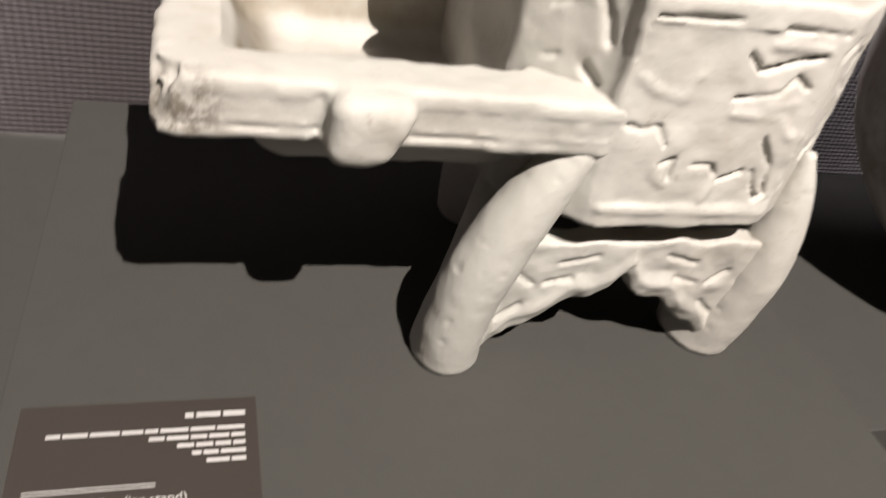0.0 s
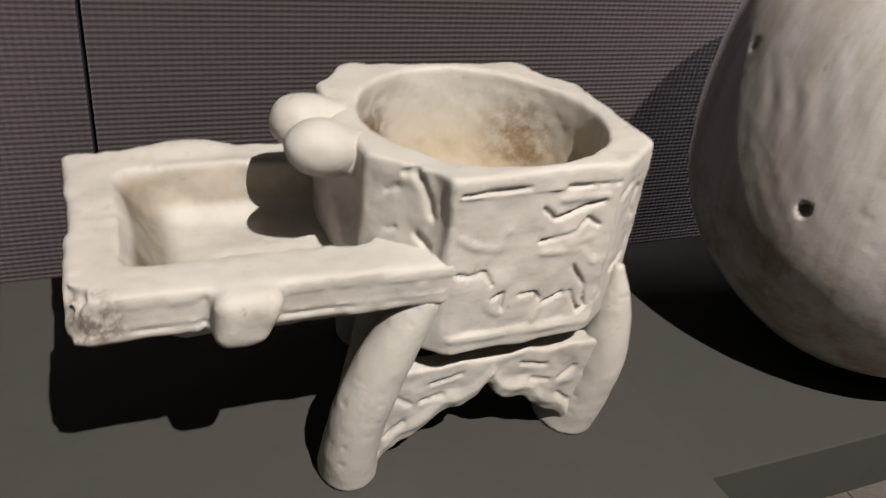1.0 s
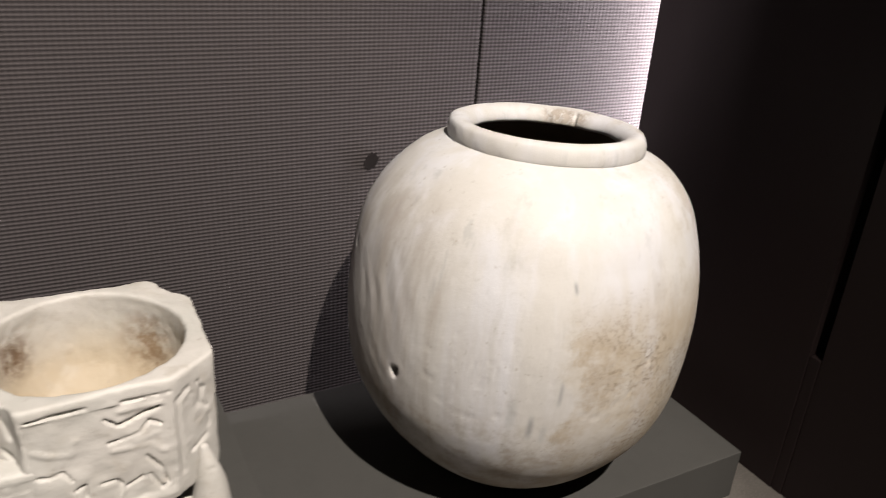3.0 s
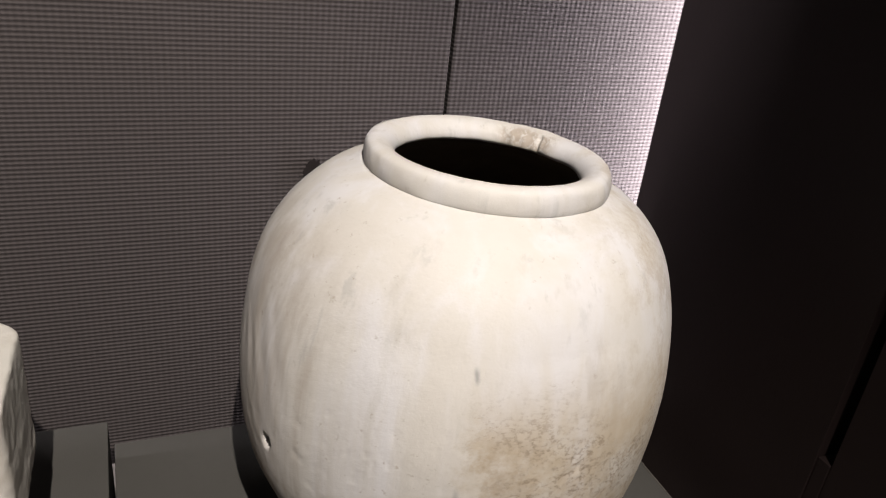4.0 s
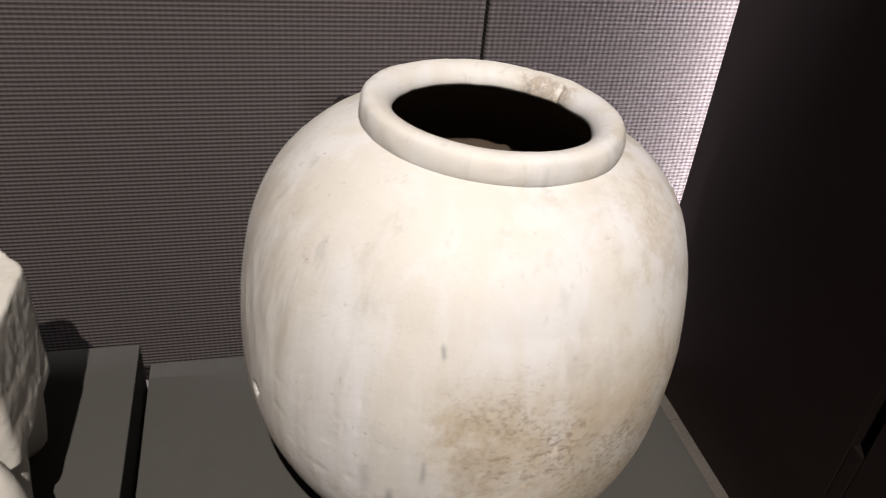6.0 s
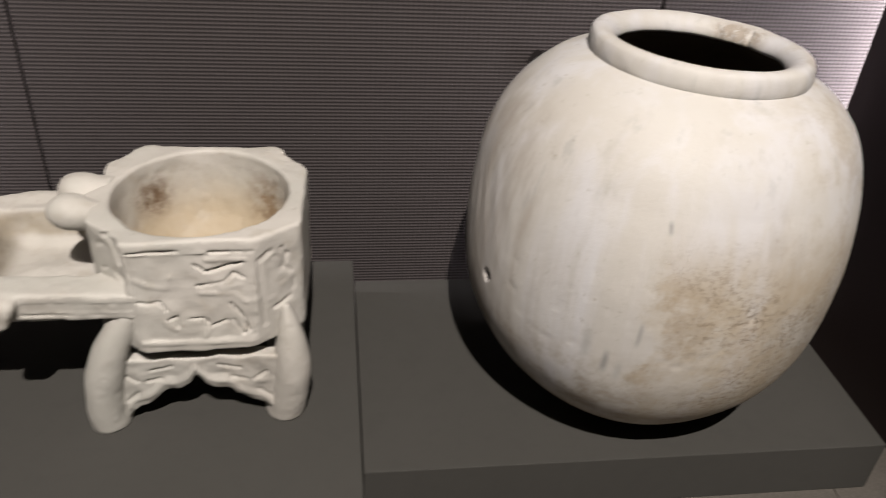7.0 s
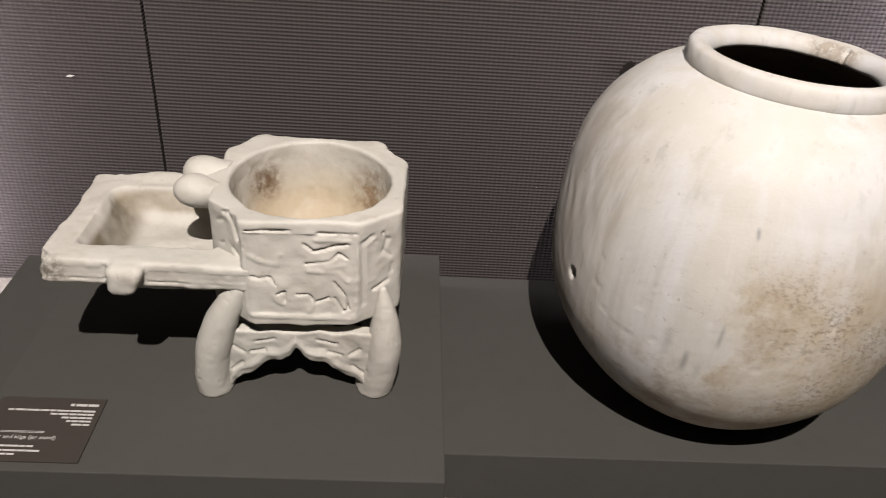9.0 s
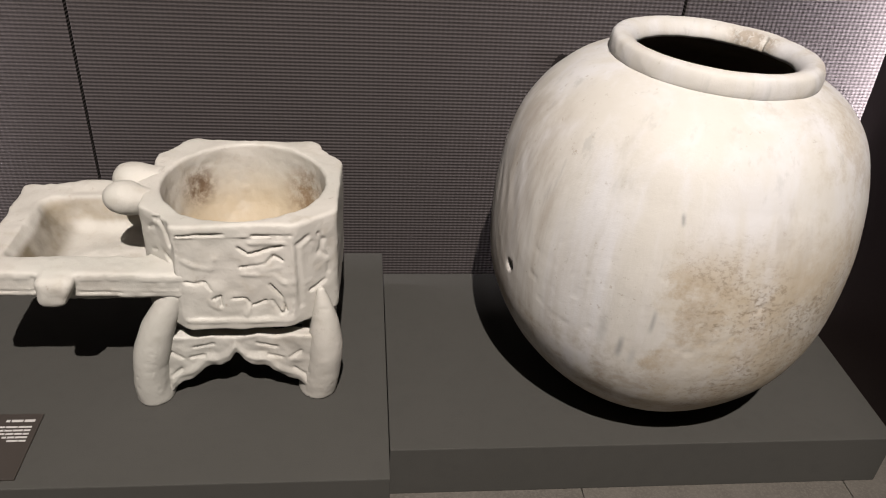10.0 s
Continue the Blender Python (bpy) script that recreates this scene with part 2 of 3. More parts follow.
MARBLE, JAR = stand_marble(), jar_marble()
PLINTH, CLOTH, FLOOR = plinth_paint(), panel_weave(), floor_stone()
DARK = plain("dark_lacquered_board", (0.0125, 0.0076, 0.0071), (0.0165, 0.0100, 0.0094), 0.6, 3, 0.0006)
DARK.node_tree.nodes["Principled BSDF"].inputs["Specular IOR Level"].default_value = 0.25
BLACK = plain("black_recess", (0.00256, 0.00256, 0.00256), (0.00384, 0.0032, 0.0032), 0.8)
CEILING = plain("black_ceiling_paint", (0.0128, 0.0128, 0.0128), (0.0192, 0.01792, 0.01728), 0.9)
CARD = plain("brown_label_plate", (0.032, 0.02688, 0.02304), (0.0384, 0.032, 0.02752), 0.45)
INK = plain("white_label_ink", (0.36, 0.355, 0.34), (0.42, 0.41, 0.40), 0.6)
# earth brown, taken darker so the colour also carries the jar's inner shade
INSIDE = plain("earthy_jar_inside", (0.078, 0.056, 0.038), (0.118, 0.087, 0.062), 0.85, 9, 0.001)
# near-black colour for the small shadow spot on the wall cloth
SMALL_SHADOW = plain("painted_small_shadow", (0.010, 0.0088, 0.0083), (0.020, 0.0175, 0.0168), 0.9, 40)
SMALL_SHADOW.node_tree.nodes["Principled BSDF"].inputs["Specular IOR Level"].default_value = 0.0


# ---- builders ----
def mesh_of(name, verts, faces, smooth=True):
    verts, faces = np.asarray(verts, dtype=np.float32), np.asarray(faces, dtype=np.int32)
    k = faces.shape[1]
    me = bpy.data.meshes.new(name)
    me.vertices.add(len(verts))
    me.vertices.foreach_set("co", verts.ravel())
    me.loops.add(faces.size)
    me.loops.foreach_set("vertex_index", faces.ravel())
    me.polygons.add(len(faces))
    me.polygons.foreach_set("loop_start", np.arange(0, faces.size, k, dtype=np.int32))
    me.polygons.foreach_set("use_smooth", np.full(len(faces), smooth, dtype=bool))
    me.update(calc_edges=True)
    me.validate()
    return me


def part(name, data, material, parent, label=""):
    if isinstance(data, bmesh.types.BMesh):
        me = bpy.data.meshes.new(name)
        data.to_mesh(me)
        data.free()
    else:
        me = data
    me.materials.clear()
    me.materials.append(material)
    ob = new(name, me)
    if parent is not None:
        ob.parent = parent
        ob.matrix_parent_inverse = Matrix.Translation(parent.location).inverted()
    return tagged(ob, label)


def base(name, place, label, category, group="", kind=""):
    ob = new(name)
    ob.location = place
    ob.empty_display_size = 0.05
    return tagged(ob, label, category, group, kind)


def box(x0, x1, y0, y1, z0, z1, bevel=0.0, segments=2):
    bm = bmesh.new()
    bmesh.ops.create_cube(bm, size=1)
    for v in bm.verts:
        v.co = Vector(((x0 + x1) / 2 + v.co.x * (x1 - x0), (y0 + y1) / 2 + v.co.y * (y1 - y0), (z0 + z1) / 2 + v.co.z * (z1 - z0)))
    if bevel:
        bmesh.ops.bevel(bm, geom=bm.edges[:], offset=bevel, segments=segments, affect="EDGES", profile=0.6)
    return bm


def structure(name, bm, material, label, category=""):
    return tagged(part(name, bm, material, None), label, category or name.split("_")[0], kind="structure")


# carved stone: a distance field turned into a skin
LATTICE = np.random.RandomState(7).rand(32, 32, 32).astype(np.float32)


def grain(x, y, z, size):
    """Smooth noise between -1 and 1 whose bumps are about size metres wide."""
    total = 0.0
    q = [np.asarray(c, dtype=np.float32) / size + 50.0 for c in (x, y, z)]
    i = [np.floor(c).astype(np.int32) for c in q]
    f = [c - k for c, k in zip(q, i)]
    f = [c * c * (3 - 2 * c) for c in f]
    for dx in (0, 1):
        for dy in (0, 1):
            for dz in (0, 1):
                w = (f[0] if dx else 1 - f[0]) * (f[1] if dy else 1 - f[1]) * (f[2] if dz else 1 - f[2])
                total = total + w * LATTICE[(i[0] + dx) % 32, (i[1] + dy) % 32, (i[2] + dz) % 32]
    return 2 * total - 1


def skin(field, low, high, step):
    """Surface nets of field(x, y, z) = 0 inside the box."""
    n = [int((b - a) / step) + 2 for a, b in zip(low, high)]
    ax = [(a + step * np.arange(k)).astype(np.float32) for a, k in zip(low, n)]
    X, Y, Z = np.meshgrid(*ax, indexing="ij")
    V = np.asarray(field(X, Y, Z), dtype=np.float32)
    inside = V < 0
    corner = [(a, b, c) for a in (0, 1) for b in (0, 1) for c in (0, 1)]

    def at(arr, o):
        return arr[o[0]:arr.shape[0] - 1 + o[0], o[1]:arr.shape[1] - 1 + o[1], o[2]:arr.shape[2] - 1 + o[2]]

    count = sum(at(inside, o).astype(np.int8) for o in corner)
    live = (count > 0) & (count < 8)
    idx = np.argwhere(live)
    number = np.full(live.shape, -1, dtype=np.int32)
    number[live] = np.arange(len(idx))
    vals = {o: at(V, o)[live] for o in corner}
    place, weight = np.zeros((len(idx), 3), np.float32), np.zeros(len(idx), np.float32)
    for a in corner:
        for k in range(3):
            if a[k]:
                continue
            b = tuple(1 if j == k else a[j] for j in range(3))
            va, vb = vals[a], vals[b]
            cross = (va < 0) != (vb < 0)
            t = np.where(cross, va / np.where(cross, va - vb, 1), 0)
            p = np.tile(np.array(a, np.float32), (len(idx), 1))
            p[:, k] += t
            place += p * cross[:, None]
            weight += cross
    verts = np.array(low, np.float32) + step * (idx + place / weight[:, None])
    faces = []
    for k in range(3):
        u, v = (k + 1) % 3, (k + 2) % 3
        sl0, sl1 = [slice(1, -1)] * 3, [slice(1, -1)] * 3
        sl0[k], sl1[k] = slice(0, -1), slice(1, None)
        a, b = inside[tuple(sl0)], inside[tuple(sl1)]
        for change, flip in ((a & ~b, False), (~a & b, True)):
            e = np.argwhere(change)
            if not len(e):
                continue
            e = e + np.array([0 if j == k else 1 for j in range(3)])
            quad = []
            for du, dv in ((0, 0), (1, 0), (1, 1), (0, 1)):
                c = e.copy()
                c[:, u] -= 1 - du
                c[:, v] -= 1 - dv
                quad.append(number[c[:, 0], c[:, 1], c[:, 2]])
            quad = np.stack(quad, 1)
            faces.append(quad[:, ::-1] if flip else quad)
    faces = np.concatenate(faces)
    return verts, faces[(faces >= 0).all(1)]


def smax(a, b, k):
    h = np.clip(0.5 - 0.5 * (b - a) / k, 0, 1)
    return b + (a - b) * h + k * h * (1 - h)


def smin(a, b, k):
    return -smax(-a, -b, k)


def block(x, y, z, x0, x1, y0, y1, z0, z1, r):
    dx = np.abs(x - (x0 + x1) / 2) - (x1 - x0) / 2 + r
    dy = np.abs(y - (y0 + y1) / 2) - (y1 - y0) / 2 + r
    dz = np.abs(z - (z0 + z1) / 2) - (z1 - z0) / 2 + r
    out = np.sqrt(np.maximum(dx, 0) ** 2 + np.maximum(dy, 0) ** 2 + np.maximum(dz, 0) ** 2)
    return out + np.minimum(np.maximum(np.maximum(dx, dy), dz), 0) - r


def ball(x, y, z, c, r):
    q = np.sqrt(((x - c[0]) / r[0]) ** 2 + ((y - c[1]) / r[1]) ** 2 + ((z - c[2]) / r[2]) ** 2)
    return (q - 1) * min(r)


def rod(x, y, z, a, b, ra, rb):
    ab = [q - p for p, q in zip(a, b)]
    t = ((x - a[0]) * ab[0] + (y - a[1]) * ab[1] + (z - a[2]) * ab[2]) / sum(c * c for c in ab)
    t = np.clip(t, 0, 1)
    d = np.sqrt((x - a[0] - t * ab[0]) ** 2 + (y - a[1] - t * ab[1]) ** 2 + (z - a[2] - t * ab[2]) ** 2)
    return d - (ra + (rb - ra) * t)


def stroke(u, v, points):
    """Distance in a plane to a line of points."""
    best = np.full(u.shape, 9.0, np.float32)
    for (a, b), (c, d) in zip(points, points[1:]):
        t = np.clip(((u - a) * (c - a) + (v - b) * (d - b)) / ((c - a) ** 2 + (d - b) ** 2 + 1e-9), 0, 1)
        best = np.minimum(best, np.hypot(u - a - t * (c - a), v - b - t * (d - b)))
    return best


# ---- setting ----
structure("floor", box(-4.5, 4.5, -6.0, 1.2, -0.12, -0.006), plain("floor_bed", (0.065, 0.06, 0.052), (0.085, 0.078, 0.068), 0.8), "grey beige stone tile floor with fine joints", "floor")
wall_back = structure("wall_back", box(-4.5, 4.5, 0.165, 0.30, -0.006, 5.0), BLACK, "display wall clad in ribbed grey cloth panels", "wall")
for x0, x1 in ((-2.1, -0.7085), (-0.7015, 0.7015), (0.7085, 2.1)):
    part("wall_panel", box(x0, x1, 0.14, 0.163, 0.0, 4.9, 0.0015), CLOTH, wall_back)

SLOT_Y0, SLOT_Y1, SLOT_Z = -0.618, -0.588, 0.385


def side_wall(name, x_in, x_out, y_end, slot):
    lo, hi = min(x_in, x_out), max(x_in, x_out)
    if slot:
        wall = structure(name, box(lo, hi, SLOT_Y1, y_end, 0, 4.9, 0.002), DARK, "dark brown lacquered side wall with an upright recessed slot", "wall")
        part("wall_board", box(lo + 0.004, hi, -5.8, SLOT_Y0, 0, 4.9, 0.002), DARK, wall)
        part("wall_board", box(lo + 0.002, hi, SLOT_Y0 + 0.001, SLOT_Y1 - 0.001, 0, SLOT_Z, 0.002), DARK, wall)
        part("slot_back", box(lo + 0.06, hi, SLOT_Y0 + 0.001, SLOT_Y1 - 0.001, SLOT_Z + 0.001, 4.9), BLACK, wall)
    else:
        structure(name, box(lo, hi, -5.8, y_end, 0, 4.9, 0.002), DARK, "dark brown lacquered side wall of the display", "wall")


side_wall("wall_east", 1.212, 1.36, 0.090, True)
side_wall("wall_west", -1.235, -1.36, 0.062, False)
structure("wall_east_outer", box(2.1, 2.2, -5.8, 0.164, 0, 4.9), DARK, "dark outer wall", "wall")
structure("wall_west_outer", box(-2.2, -2.1, -5.8, 0.164, 0, 4.9), DARK, "dark outer wall", "wall")
structure("wall_south", box(-2.2, 2.2, -6.0, -5.81, 0, 4.9), DARK, "dark gallery wall", "wall")
structure("ceiling", box(-4.5, 4.5, -6.0, 0.30, 5.01, 5.1), CEILING, "black gallery ceiling", "ceiling")

plinth = tagged(part("plinth", box(-0.857, 0.0, -0.722, 0.003, 0.0, 0.229, 0.0025), PLINTH, None), "matt grey painted low plinth carrying the jar stand", "plinth", "display plinths")
plinth = tagged(part("plinth", box(0.006, 1.094, -0.568, 0.048, 0.0, 0.133, 0.0025), PLINTH, None), "matt grey painted lower plinth carrying the large jar", "plinth", "display plinths")
plinth = tagged(part("plinth", box(-1.046, -0.8675, -0.655, 0.036, 0.0, 0.155, 0.0025), PLINTH, None), "narrow matt grey painted step beside the jar stand plinth", "plinth", "display plinths")


# ---- jar stand ----
STAND = base("jar_stand", (-0.30, -0.36, 0.229), "carved white marble jar stand with basin and stubby legs", "jar stand")
GROOVES = [
    [(0.08, 0.955), (0.44, 0.965)], [(0.66, 0.945), (0.97, 0.945)],
    [(0.10, 0.49), (0.17, 0.47), (0.25, 0.49), (0.30, 0.40)], [(0.31, 0.31), (0.37, 0.34), (0.37, 0.24)],
    [(0.47, 0.31), (0.57, 0.31), (0.60, 0.26)], [(0.63, 0.23), (0.74, 0.28)],
    [(0.78, 0.45), (0.87, 0.31), (0.90, 0.16), (0.86, 0.13), (0.79, 0.28)],
    [(0.55, 0.63), (0.76, 0.67), (0.82, 0.74), (0.89, 0.69)], [(0.54, 0.83), (0.62, 0.76), (0.89, 0.84)],
]
RIDGES = [
    [(0.10, 0.70), (0.20, 0.64), (0.31, 0.62), (0.35, 0.72)], [(0.57, 0.56), (0.81, 0.55), (0.90, 0.46)],
    [(0.09, 0.085), (0.97, 0.06)], [(0.28, 0.36), (0.29, 0.26), (0.35, 0.22)], [(0.60, 0.20), (0.57, 0.13)], [(0.64, 0.88), (0.90, 0.87)],
    [(0.72, 0.60), (0.86, 0.62)],
]
PLAN = [(-0.371, -0.528), (-0.166, -0.520), (-0.0955, -0.466), (-0.089, -0.268), (-0.148, -0.196), (-0.385, -0.186), (-0.446, -0.255), (-0.440, -0.468)]


def bowl_block(x, y, z):
    d = None
    for (ax, ay), (bx, by) in zip(PLAN, PLAN[1:] + PLAN[:1]):
        length = math.hypot(bx - ax, by - ay)
        nx, ny = (by - ay) / length, -(bx - ax) / length
        e = (x - ax) * nx + (y - ay) * ny
        if abs(ny) > 0.95 and ny < 0:
            e = e - (0.625 - z) * 0.05
        d = e if d is None else smax(d, e, 0.008)
    u, v = (x + 0.378) / 0.212, (z - 0.425) / 0.200
    on_face = np.clip((-0.495 - y) / 0.01, 0, 1)
    cut = np.full(x.shape, 9.0, np.float32)
    for line in GROOVES:
        cut = np.minimum(cut, stroke(u * 0.212, v * 0.20, [(a * 0.212, b * 0.20) for a, b in line]))
    d = d + 0.0068 * np.clip(1.25 - cut / 0.0026, 0, 1) * (0.8 + 0.7 * grain(x, y, z, 0.02)) * on_face
    lift = np.full(x.shape, 9.0, np.float32)
    for line in RIDGES:
        lift = np.minimum(lift, stroke(u * 0.212, v * 0.20, [(a * 0.212, b * 0.20) for a, b in line]))
    d = d - 0.0022 * np.clip(1.2 - lift / 0.006, 0, 1) * (0.8 + 0.8 * grain(x, y, z, 0.02)) * on_face
    field = (u > 0.06) & (u < 0.96) & (v > 0.11) & (v < 0.93)
    d = d + 0.002 * field * on_face
    d = d + 0.0016 * grain(x, y, z, 0.028) * on_face * field
    top = z - 0.634 - 0.004 * grain(x, y, z * 0, 0.12)
    d = smax(d, top, 0.008)
    d = smax(d, 0.421 - z, 0.004)
    # carved corners
    deep = (x + 0.362) * -0.656 + (y + 0.5174) * -0.755 + 0.0016 * grain(x, y, z, 0.02)
    d = smax(d, -smax(smax(-deep, x + 0.3725 + 0.06 * np.abs(z - 0.58), 0.010), 0.515 - z, 0.006), 0.004)
    for a, b, r in (
        ((-0.406, -0.479, 0.622), (-0.399, -0.4855, 0.626), 0.0038), ((-0.399, -0.4855, 0.626), (-0.393, -0.4905, 0.617), 0.0046),
        ((-0.393, -0.4905, 0.617), (-0.387, -0.496, 0.602), 0.0048), ((-0.387, -0.496, 0.602), (-0.381, -0.501, 0.581), 0.0042),
        ((-0.420, -0.467, 0.597), (-0.412, -0.474, 0.604), 0.0030), ((-0.418, -0.469, 0.552), (-0.412, -0.474, 0.556), 0.0028),
        ((-0.392, -0.491, 0.554), (-0.382, -0.500, 0.544), 0.0050),
        ((-0.157, -0.519, 0.462), (-0.160, -0.520, 0.592), 0.0075), ((-0.160, -0.518, 0.592), (-0.144, -0.506, 0.602), 0.0060),
        ((-0.140, -0.502, 0.590), (-0.126, -0.495, 0.582), 0.0035), ((-0.132, -0.499, 0.535), (-0.122, -0.493, 0.538), 0.0035),
        ((-0.150, -0.512, 0.500), (-0.126, -0.497, 0.512), 0.0035),
    ):
        d = smax(d, -rod(x, y, z, a, b, r, r), 0.003)
    for a, b, r in (
        ((-0.128, -0.490, 0.600), (-0.120, -0.486, 0.585), 0.0042), ((-0.120, -0.486, 0.585), (-0.126, -0.489, 0.562), 0.0036),
        ((-0.126, -0.489, 0.562), (-0.114, -0.482, 0.548), 0.0040), ((-0.144, -0.500, 0.486), (-0.118, -0.484, 0.496), 0.0034),
        ((-0.112, -0.480, 0.530), (-0.110, -0.479, 0.512), 0.0032),
    ):
        d = smax(d, -rod(x, y, z, a, b, r, r), 0.004)
    d = smax(d, -rod(x, y, z, (-0.140, -0.517, 0.52), (-0.142, -0.517, 0.580), 0.010, 0.012), 0.008)
    # hollow below the two knobs
    d = smax(d, -ball(x, y, z, (-0.452, -0.384, 0.545), (0.026, 0.056, 0.048)), 0.008)
    for c in ((-0.378, -0.200, 0.630), (-0.162, -0.206, 0.631)):
        d = smin(d, ball(x, y, z, c, (0.024, 0.018, 0.004)), 0.008)
    d = smin(d, rod(x, y, z, (-0.452, -0.400, 0.606), (-0.454, -0.325, 0.606), 0.021, 0.021), 0.012)
    # bowl
    r = np.hypot(x + 0.268, y + 0.359)
    bowl = ((np.abs(r / 0.148) ** 3.4 + np.abs(np.clip(0.665 - z, 0, 1) / 0.205) ** 3.4) ** (1 / 3.4) - 1) * 0.13
    d = smax(d, -bowl, 0.007)
    return d + 0.0012 * grain(x, y, z, 0.03) + 0.0007 * grain(x, y, z, 0.011)


def trough(x, y, z):
    left = -0.7305 + 0.0035 * np.clip((-0.395 - y) / -0.012, 0, 1) - 0.0095 * np.clip((y + 0.36) / 0.16, 0, 1)
    front = -0.522 - 0.0088 * np.clip((x + 0.72) / 0.34, 0, 1)
    high = 0.530 + 0.010 * np.clip((-0.30 - y) / 0.2, 0, 1)
    d = smax(smax(left - x, x + 0.350, 0.01), smax(front - y, y + 0.190, 0.01), 0.014)
    d = smax(d, smax(z - high, 0.486 - z, 0.006), 0.010)
    d = smin(d, ball(x, y, z, (-0.565, -0.355, 0.486), (0.150, 0.125, 0.064)), 0.02)
    d = smin(d, block(x, y, z, -0.655, -0.365, -0.478, -0.238, 0.437, 0.500, 0.030), 0.015)
    # boss on the front, hump on the back
    d = smin(d, smax(block(x, y, z, -0.605, -0.538, -0.551, -0.47, 0.479, 0.5395, 0.017), (x + 0.541) * 0.90 + (0.520 - z) * 0.42, 0.010), 0.006)
    d = d + 0.004 * np.clip(1 - np.hypot((x + 0.611) / 0.006, np.clip(np.abs(z - 0.505) - 0.022, 0, 1) / 0.006), 0, 1) * np.clip((-0.505 - y) / 0.01, 0, 1)
    d = smin(d, ball(x, y, z, (-0.595, -0.200, 0.520), (0.05, 0.022, 0.020)), 0.015)
    # sunk bands along the front
    band = np.clip(1 - np.abs(z - 0.500) / 0.0035, 0, 1) * np.clip((-0.512 - y) / 0.01, 0, 1)
    d = d + 0.0024 * band * (1 + grain(x, y * 0, z * 0, 0.03)) * (np.abs(x + 0.575) > 0.035)
    sunk = (np.abs(z - 0.516) < 0.010) & (np.abs(x + 0.575) > 0.040)
    d = d + 0.0010 * sunk * np.clip((-0.512 - y) / 0.01, 0, 1)
    # basin
    w = np.clip((0.532 - z) / 0.06, 0, 1)
    basin = block(x, y, z, -0.678 + 0.036 * w, -0.425, -0.468 + 0.005 * w, -0.246 - 0.012 * w, 0.464, 0.70, 0.024)
    d = smax(d, -(basin + 0.007 * grain(x, y, z, 0.07) + 0.002 * grain(x, y, z, 0.025)), 0.008)
    d = smax(d, 0.158 - np.hypot(x + 0.268, y + 0.359), 0.003)
    # broken corner
    corner = -0.7 * (x + 0.705) - 0.7 * (y + 0.505) - 0.35 * np.clip(0.52 - z, -0.02, 0.1)
    d = smax(d, corner - 0.011 + 0.007 * grain(x, y, z, 0.014) + 0.004 * grain(x, y, z, 0.007), 0.004)
    return d + 0.0014 * grain(x, y, z, 0.035) + 0.0008 * grain(x, y, z, 0.012)


def leg_field(foot, top, out, taper):
    def field(x, y, z):
        ab = [t - f for f, t in zip(foot, top)]
        s = ((x - foot[0]) * ab[0] + (y - foot[1]) * ab[1] + (z - foot[2]) * ab[2]) / sum(c * c for c in ab)
        s = np.clip(s, 0, 1)
        r = 0.0335 - taper * np.clip((s - 0.45) / 0.55, 0, 1) ** 1.8
        d = np.sqrt(sum((q - f - c * s - 4 * o * s * (1 - s)) ** 2 for q, f, c, o in zip((x, y, z), foot, ab, out))) - r
        # the leg runs back into the stand as a haunch
        side = 1 if foot[1] < -0.36 else -1
        inner = 1 if foot[0] < -0.3 else -1
        fore = side > 0
        a = (foot[0] + inner * (0.004 if fore else 0.012), foot[1] + side * (0.026 if fore else 0.016), foot[2])
        b = (top[0] + 0.10 * (foot[0] - top[0]) + inner * 0.004, top[1] + side * 0.080, top[2] - 0.040)
        d = smin(d, rod(x, y, z, a, b, 0.030 if fore else 0.022, 0.034), 0.030)
        d = smax(d, 0.229 - z, 0.006)
        nick = np.clip(grain(x, y, z, 0.009) - 0.62, 0, 1)
        return d + 0.0010 * grain(x, y, z, 0.03) + 0.0005 * grain(x, y, z, 0.012) + 0.005 * nick

    return field


def apron(x, y, z):
    u = (x + 0.286) / 0.135
    arch = 0.326 - 0.088 * np.abs(u) ** 1.7 + 0.014 * np.clip(1 - np.abs(u) / 0.10, 0, 1) + 0.006 * np.cos(u * 15)
    mid = -0.492 - 0.012 * np.clip((z - 0.25) / 0.16, 0, 1)
    d = smax(np.abs(y - mid) - 0.014, arch - z, 0.005)
    d = smax(d, z - 0.391 - 0.004 * grain(x, y * 0, z * 0, 0.03), 0.005)
    d = smax(d, np.abs(x + 0.286) - 0.15, 0.003)
    face = np.clip((mid - 0.002 - y) / 0.006, 0, 1)
    band = np.abs(z - arch - 0.020)
    d = d - 0.004 * np.clip(1 - band / 0.016, 0, 1) * face
    cut = np.full(x.shape, 9.0, np.float32)
    m = np.abs(x + 0.286)
    for line in ([(0.125, 0.288), (0.105, 0.306)], [(0.085, 0.335), (0.060, 0.342)], [(0.100, 0.335), (0.120, 0.350)], [(0.04, 0.372), (0.075, 0.362)]):
        cut = np.minimum(cut, stroke(m, z, line))
    d = d + 0.004 * np.clip(1 - cut / 0.005, 0, 1) * face
    return d + 0.0025 * grain(x, y, z, 0.022) * face + 0.0008 * grain(x, y, z, 0.01)


def web(x, y, z):
    d = block(x, y, z, -0.425, -0.125, -0.478, -0.245, 0.395, 0.424, 0.006)
    return d + 0.0015 * grain(x, y, z, 0.03)


